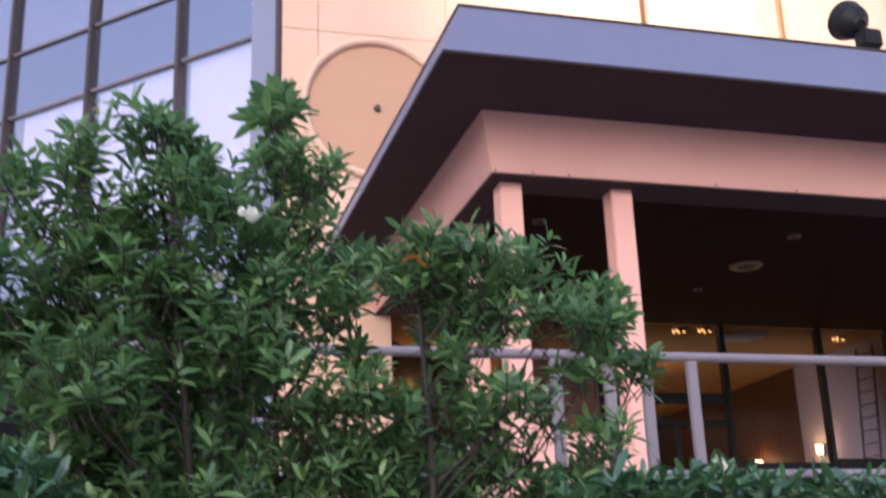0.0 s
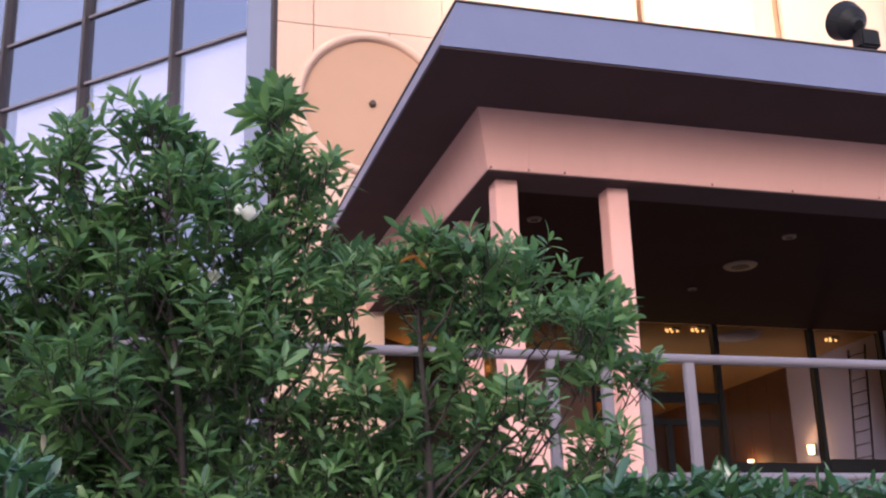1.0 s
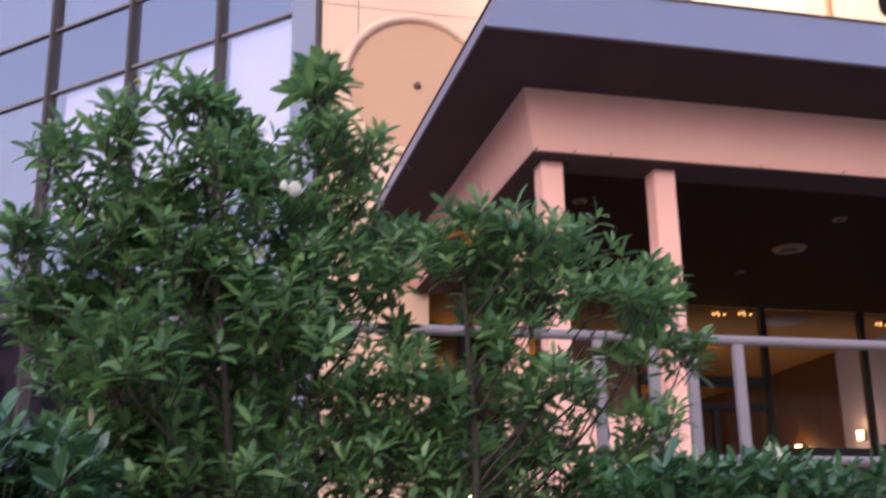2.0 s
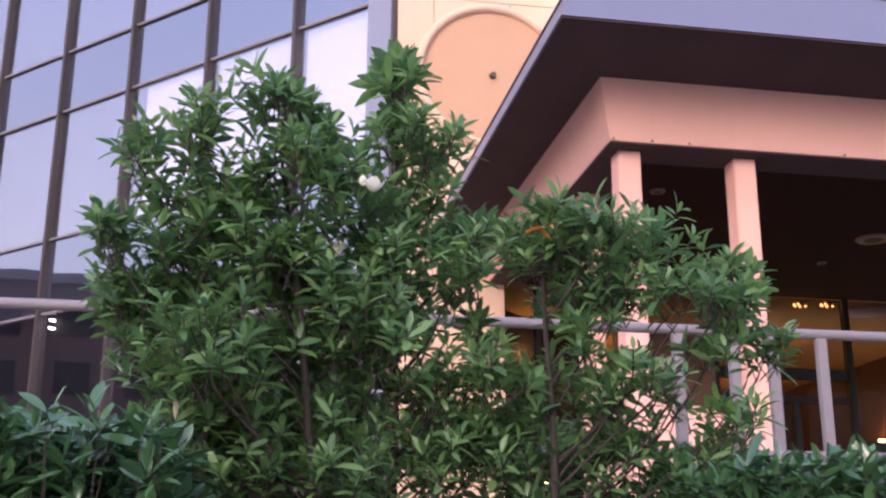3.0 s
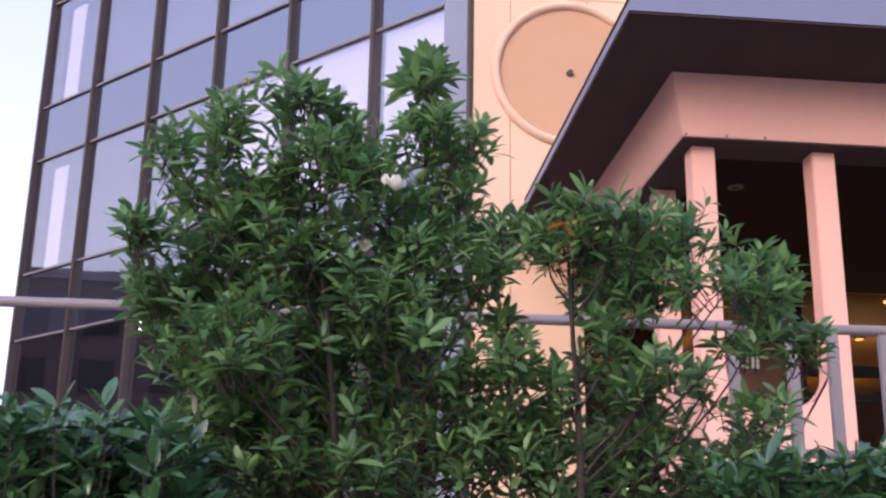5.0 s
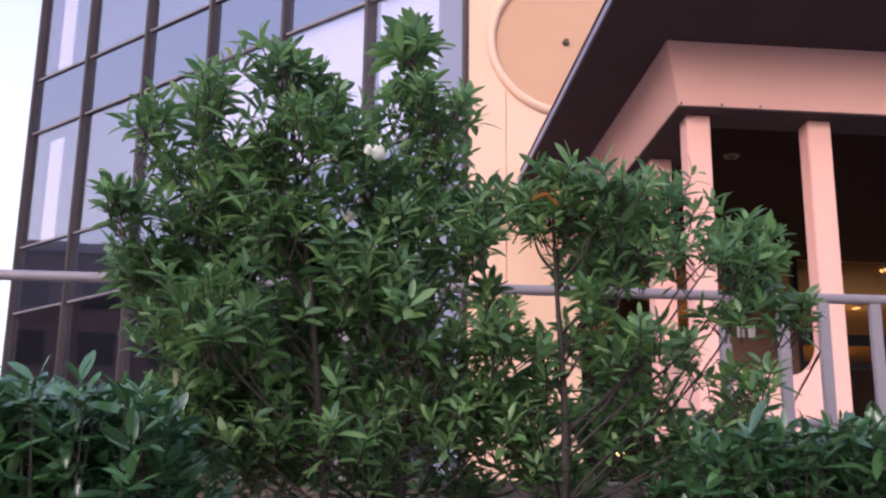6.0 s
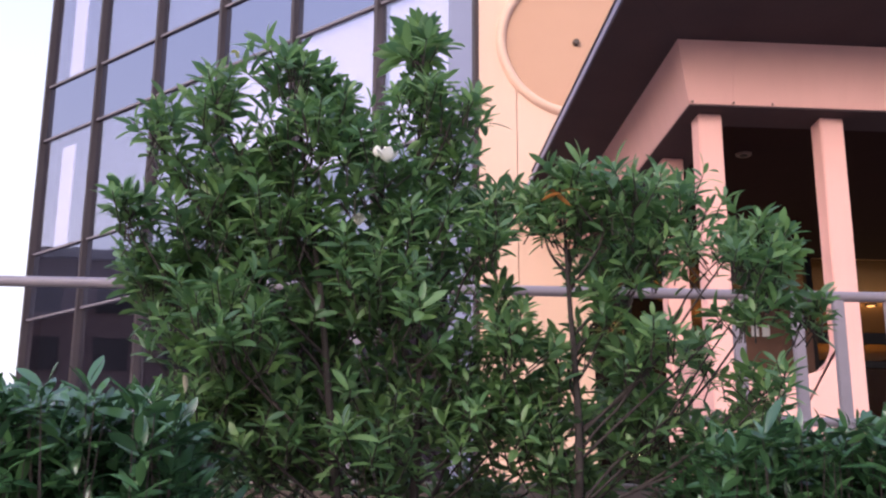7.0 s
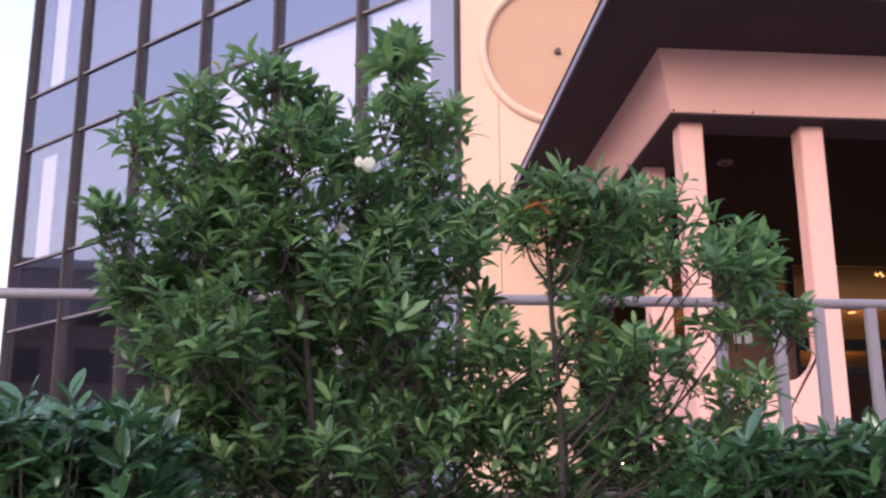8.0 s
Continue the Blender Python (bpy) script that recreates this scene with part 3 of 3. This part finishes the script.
def rosette(rng, place, axis, count, spread, size):
    """Poses of the leaves round a shoot tip."""
    axis = Vector(axis).normalized()
    q = axis.to_track_quat("Z", "Y").to_matrix().to_4x4()
    out = []
    turn = rng.uniform(0, 6.28)
    for k in range(count):
        t = k / count
        lift = spread[0] + (spread[1] - spread[0]) * t + rng.uniform(-12, 12)
        s = size * rng.uniform(0.72, 1.2) * (1.0 - 0.28 * t)
        m = Matrix.Translation(Vector(place) - axis * 0.05 * (1 - t)) @ q @ pose(0, 0, 0, 0, 0, math.degrees(turn) + k * 137.5) @ pose(0, 0.006, 0, lift, rng.uniform(-25, 25), 0) @ Matrix.Scale(s, 4)
        out.append(m)
    return out


def foliage(name, poses, shapes, mats, owner, singles, near):
    """The nearest leaves as pieces of their own, the rest joined in one part."""
    poses = sorted(poses, key=near)
    meshes = [leaf_mesh("leaf", s, mats[1]) for s in shapes]
    for i, m in enumerate(poses[:singles]):
        ob = new("leaf", meshes[i % len(meshes)])
        ob.parent = owner
        ob.matrix_parent_inverse = Matrix.Translation(owner.location).inverted()
        ob.matrix_basis = m
    vs, fs, base = [], [], 0
    for i, m in enumerate(poses[singles:]):
        v, f = shapes[i % len(shapes)]
        a = np.array(m)
        vs.append(v @ a[:3, :3].T + a[:3, 3])
        fs += [tuple(k + base for k in q) for q in f]
        base += len(v)
    me = bpy.data.meshes.new(name)
    me.from_pydata(np.concatenate(vs).tolist(), [], fs)
    me.polygons.foreach_set("use_smooth", [True] * len(me.polygons))
    me.materials.append(mats[0])
    ob = new(name, me)
    ob.parent = owner
    ob.matrix_parent_inverse = Matrix.Translation(owner.location).inverted()
    return tagged(ob, kind="stuff")


def limb(points, r0, r1, rng, bend=0.05, sides=6):
    """One continuous, slightly crooked, tapering limb through the points."""
    path = []
    for a, b in zip(points, points[1:]):
        a, b = Vector(a), Vector(b)
        side = Vector((rng.uniform(-1, 1), rng.uniform(-1, 1), rng.uniform(-0.3, 0.3))) * bend * (b - a).length
        path += [a.lerp(b, k / 4) + side * math.sin(math.pi * k / 4) for k in range(4)]
    path.append(Vector(points[-1]))
    bm, rings = bmesh.new(), []
    for i, p in enumerate(path):
        d = (path[min(i + 1, len(path) - 1)] - path[max(i - 1, 0)]).normalized()
        q = d.to_track_quat("Z", "Y")
        r = r0 + (r1 - r0) * i / (len(path) - 1)
        rings.append([bm.verts.new(p + q @ Vector((r * math.cos(t), r * math.sin(t), 0))) for t in (2 * math.pi * k / sides for k in range(sides))])
    for a, b in zip(rings, rings[1:]):
        for k in range(sides):
            bm.faces.new((a[k], a[(k + 1) % sides], b[(k + 1) % sides], b[k])).smooth = True
    bm.faces.new(rings[0][::-1])
    bm.faces.new(rings[-1])
    return bm


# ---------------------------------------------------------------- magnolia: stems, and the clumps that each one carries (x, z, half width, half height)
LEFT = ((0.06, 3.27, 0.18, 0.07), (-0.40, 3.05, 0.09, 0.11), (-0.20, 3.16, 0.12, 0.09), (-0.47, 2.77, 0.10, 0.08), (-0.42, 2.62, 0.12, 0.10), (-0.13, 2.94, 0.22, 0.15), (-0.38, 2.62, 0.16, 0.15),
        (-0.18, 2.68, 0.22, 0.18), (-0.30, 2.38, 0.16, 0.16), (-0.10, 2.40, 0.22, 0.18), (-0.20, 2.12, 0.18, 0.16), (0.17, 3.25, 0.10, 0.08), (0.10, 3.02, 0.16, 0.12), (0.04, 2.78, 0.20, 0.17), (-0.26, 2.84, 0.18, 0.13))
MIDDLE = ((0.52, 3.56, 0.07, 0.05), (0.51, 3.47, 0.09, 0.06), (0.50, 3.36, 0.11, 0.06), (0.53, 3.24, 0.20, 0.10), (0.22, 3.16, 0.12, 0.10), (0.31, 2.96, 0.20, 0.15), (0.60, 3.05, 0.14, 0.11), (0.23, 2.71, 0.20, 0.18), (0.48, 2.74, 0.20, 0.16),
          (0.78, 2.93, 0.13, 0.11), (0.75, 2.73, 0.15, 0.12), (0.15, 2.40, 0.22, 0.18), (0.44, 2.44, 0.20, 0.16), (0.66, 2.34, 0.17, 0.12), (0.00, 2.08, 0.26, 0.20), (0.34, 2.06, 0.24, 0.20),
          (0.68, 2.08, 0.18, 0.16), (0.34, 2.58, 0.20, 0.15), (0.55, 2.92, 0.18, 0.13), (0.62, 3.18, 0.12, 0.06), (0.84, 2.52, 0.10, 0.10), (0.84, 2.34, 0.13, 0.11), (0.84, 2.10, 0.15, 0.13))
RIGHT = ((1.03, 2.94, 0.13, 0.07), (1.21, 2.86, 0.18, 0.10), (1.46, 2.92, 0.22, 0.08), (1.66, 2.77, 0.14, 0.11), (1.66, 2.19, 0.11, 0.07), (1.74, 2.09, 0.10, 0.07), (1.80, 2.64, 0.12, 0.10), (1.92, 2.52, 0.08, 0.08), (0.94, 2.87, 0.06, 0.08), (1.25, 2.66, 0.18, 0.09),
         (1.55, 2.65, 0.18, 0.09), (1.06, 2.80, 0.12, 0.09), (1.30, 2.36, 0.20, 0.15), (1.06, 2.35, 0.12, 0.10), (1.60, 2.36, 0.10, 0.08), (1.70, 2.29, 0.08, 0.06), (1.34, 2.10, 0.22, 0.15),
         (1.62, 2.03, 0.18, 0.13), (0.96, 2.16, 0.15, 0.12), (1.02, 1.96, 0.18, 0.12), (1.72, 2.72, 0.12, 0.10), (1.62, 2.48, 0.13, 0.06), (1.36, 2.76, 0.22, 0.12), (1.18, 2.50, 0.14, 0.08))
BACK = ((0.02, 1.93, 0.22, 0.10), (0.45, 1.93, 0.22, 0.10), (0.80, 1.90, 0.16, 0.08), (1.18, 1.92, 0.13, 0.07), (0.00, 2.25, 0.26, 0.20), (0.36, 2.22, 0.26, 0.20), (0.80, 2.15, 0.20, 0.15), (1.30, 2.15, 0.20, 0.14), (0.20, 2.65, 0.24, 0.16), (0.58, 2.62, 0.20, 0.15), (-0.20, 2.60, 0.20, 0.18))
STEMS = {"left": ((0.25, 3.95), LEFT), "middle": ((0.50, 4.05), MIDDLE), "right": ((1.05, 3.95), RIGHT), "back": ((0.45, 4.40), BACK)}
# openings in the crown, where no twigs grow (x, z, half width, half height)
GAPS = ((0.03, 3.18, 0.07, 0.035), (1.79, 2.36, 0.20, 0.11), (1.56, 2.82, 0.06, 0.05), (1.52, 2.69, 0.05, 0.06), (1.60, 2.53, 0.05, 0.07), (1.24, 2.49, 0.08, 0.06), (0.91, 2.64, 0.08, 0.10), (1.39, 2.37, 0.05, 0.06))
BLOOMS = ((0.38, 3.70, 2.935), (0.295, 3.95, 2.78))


def magnolia():
    rng = random.Random(7)
    tree = thing("magnolia", (0.6, 3.95, 0.95), "bushy many-stemmed magnolia with glossy leaves and white flowers", "tree")
    poses, twigs = [], bmesh.new()
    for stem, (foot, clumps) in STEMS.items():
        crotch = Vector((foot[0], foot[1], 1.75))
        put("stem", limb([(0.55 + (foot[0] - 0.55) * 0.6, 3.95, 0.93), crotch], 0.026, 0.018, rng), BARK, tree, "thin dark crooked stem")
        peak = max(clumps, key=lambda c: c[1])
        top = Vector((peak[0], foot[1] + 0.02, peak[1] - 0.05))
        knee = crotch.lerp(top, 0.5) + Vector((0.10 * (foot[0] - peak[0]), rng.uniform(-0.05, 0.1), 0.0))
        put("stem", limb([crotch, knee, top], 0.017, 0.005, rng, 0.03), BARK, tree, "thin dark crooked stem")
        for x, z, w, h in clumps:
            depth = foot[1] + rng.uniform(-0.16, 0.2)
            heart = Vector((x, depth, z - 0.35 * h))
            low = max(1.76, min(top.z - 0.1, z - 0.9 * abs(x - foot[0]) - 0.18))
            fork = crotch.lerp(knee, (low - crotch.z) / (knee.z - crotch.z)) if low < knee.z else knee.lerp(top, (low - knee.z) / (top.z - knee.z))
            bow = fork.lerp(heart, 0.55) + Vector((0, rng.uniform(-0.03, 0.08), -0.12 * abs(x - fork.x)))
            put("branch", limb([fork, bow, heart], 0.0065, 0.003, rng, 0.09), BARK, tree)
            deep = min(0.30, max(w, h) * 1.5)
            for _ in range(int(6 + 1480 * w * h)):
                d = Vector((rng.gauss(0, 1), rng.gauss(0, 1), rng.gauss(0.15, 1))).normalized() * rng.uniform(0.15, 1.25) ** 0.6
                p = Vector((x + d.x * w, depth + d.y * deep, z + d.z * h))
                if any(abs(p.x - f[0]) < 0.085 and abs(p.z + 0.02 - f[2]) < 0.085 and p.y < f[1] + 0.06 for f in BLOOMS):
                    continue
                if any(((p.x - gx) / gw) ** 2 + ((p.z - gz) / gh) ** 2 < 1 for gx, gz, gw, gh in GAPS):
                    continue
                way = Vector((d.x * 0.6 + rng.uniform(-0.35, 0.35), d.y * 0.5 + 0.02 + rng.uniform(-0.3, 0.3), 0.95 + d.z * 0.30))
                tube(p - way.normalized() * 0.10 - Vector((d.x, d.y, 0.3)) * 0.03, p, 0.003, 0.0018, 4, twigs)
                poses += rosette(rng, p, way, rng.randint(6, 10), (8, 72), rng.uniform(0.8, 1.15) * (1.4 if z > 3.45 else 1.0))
    put("twigwork", twigs, BARK, tree)["kind"] = "stuff"
    shapes = [leaf_shape(0.096, 0.028, 0.32, 0.16), leaf_shape(0.086, 0.027, 0.24, 0.34), leaf_shape(0.075, 0.024, 0.42, 0.02), leaf_shape(0.083, 0.029, 0.18, 0.24)]
    foliage("foliage_mass", poses, shapes, (LEAF, LEAF_ONE), tree, 300, lambda m: m.translation.y)
    return tree


magnolia()


def blossom(x, y, z, size, open_, name, label):
    ob = thing(name, (x, y, z), label, "flower", group="magnolia flowers")
    rng = random.Random(int(x * 1000))
    for k in range(8):
        v, f = leaf_shape(0.046 * size, 0.044 * size, 0.45, -0.9, 5)
        me = leaf_mesh("petal", (v, f), PETAL)
        p = new("petal", me)
        p.parent = ob
        p.matrix_basis = pose(0, 0, 0, 0, 0, k * 45 + rng.uniform(-10, 10)) @ pose(0, 0.004, 0, open_ + (18 if k % 2 else 0) + rng.uniform(-8, 8))


blossom(0.385, 3.70, 2.905, 0.85, 14, "blossom", "open creamy white magnolia flower among leaves")
blossom(0.350, 3.72, 2.930, 0.60, 40, "blossom", "half-open creamy white magnolia flower among leaves")
blossom(0.295, 3.95, 2.755, 0.75, 66, "flower_bud", "closed white magnolia bud among leaves")


def hedge(name, x0, x1, y0, y1, top, seed, label, singles):
    rng = random.Random(seed)
    ob = thing(name, ((x0 + x1) / 2, (y0 + y1) / 2, 0.95), label, "hedge")
    stems, poses = bmesh.new(), []
    area = (x1 - x0) * (y1 - y0)
    for _ in range(int(area * 310)):
        x, y = rng.uniform(x0, x1), rng.uniform(y0, y1)
        zt = top(x) + 0.06 * noise.noise(Vector((x * 3, y * 3, seed))) + rng.uniform(-0.06, 0.03)
        lean = Vector((rng.uniform(-0.6, 0.6), rng.uniform(-0.5, 0.25), 1))
        for k in (0, 1, 2, 3, 5, 7.5):
            if k > 3 and rng.random() > 0.4:
                continue
            p = Vector((x - lean.x * 0.1 * k, y - lean.y * 0.1 * k, zt - k * 0.10))
            poses += rosette(rng, p, lean + Vector((0, -0.12 * min(k, 3), 0)), rng.randint(5, 7), (5, 68), rng.uniform(0.8, 1.15))
        tube((x - lean.x * 0.2, y - lean.y * 0.2, 0.94), (x, y, zt - 0.03), 0.003, 0.0015, 4, stems)
    put("undergrowth", stems, BARK, ob)["kind"] = "stuff"
    shapes = [leaf_shape(0.114, 0.033, 0.25, 0.12), leaf_shape(0.102, 0.031, 0.35, 0.26), leaf_shape(0.090, 0.028, 0.2, 0.05)]
    foliage("foliage_mass", poses, shapes, (HEDGE, HEDGE_ONE), ob, singles, lambda m: m.translation.y - 1.5 * m.translation.z)


hedge("laurel_hedge", -2.4, -0.16, 2.95, 3.75, lambda x: 2.045 - 0.9 * max(0, x + 0.28), 3, "dense glossy dark green laurel hedge in the bed", 250)
hedge("laurel_hedge", 1.40, 5.0, 3.3, 4.3, lambda x: 1.985, 5, "dense glossy dark green laurel hedge in the bed", 250)


# ---------------------------------------------------------------- withered bits caught in the magnolia
def withered(x, y, z, mat, count, size, name, label):
    rng = random.Random(int(100 * z))
    ob = thing(name, (x, y, z), label, "dead leaf")
    for k in range(count):
        p = new("blade", leaf_mesh("blade", leaf_shape(0.075 * size, 0.016 * size, 0.5, 0.4), mat))
        p.parent = ob
        p.matrix_basis = pose(rng.uniform(-0.02, 0.02), 0, rng.uniform(-0.015, 0.015), rng.uniform(-30, 30), rng.uniform(-40, 40), k * 137)


PALE = material("pale_dead_leaf", (0.55, 0.50, 0.36), 0.7, vary=0.15, scale=20, fine=120, bump=0.1, through_light=0.2)
YELLOW = material("yellow_leaf", (0.45, 0.46, 0.12), 0.6, vary=0.15, scale=20, fine=120, bump=0.1, through_light=0.3)
withered(0.955, 3.66, 2.80, CONE, 6, 1.0, "withered_twig", "orange withered shoot caught among magnolia leaves")
withered(-0.20, 3.42, 2.145, PALE, 1, 1.0, "dead_leaf", "pale dead leaf hanging in the magnolia")
withered(-0.14, 3.80, 3.33, YELLOW, 2, 0.9, "yellow_leaf", "single yellowing leaf at the crown's edge")
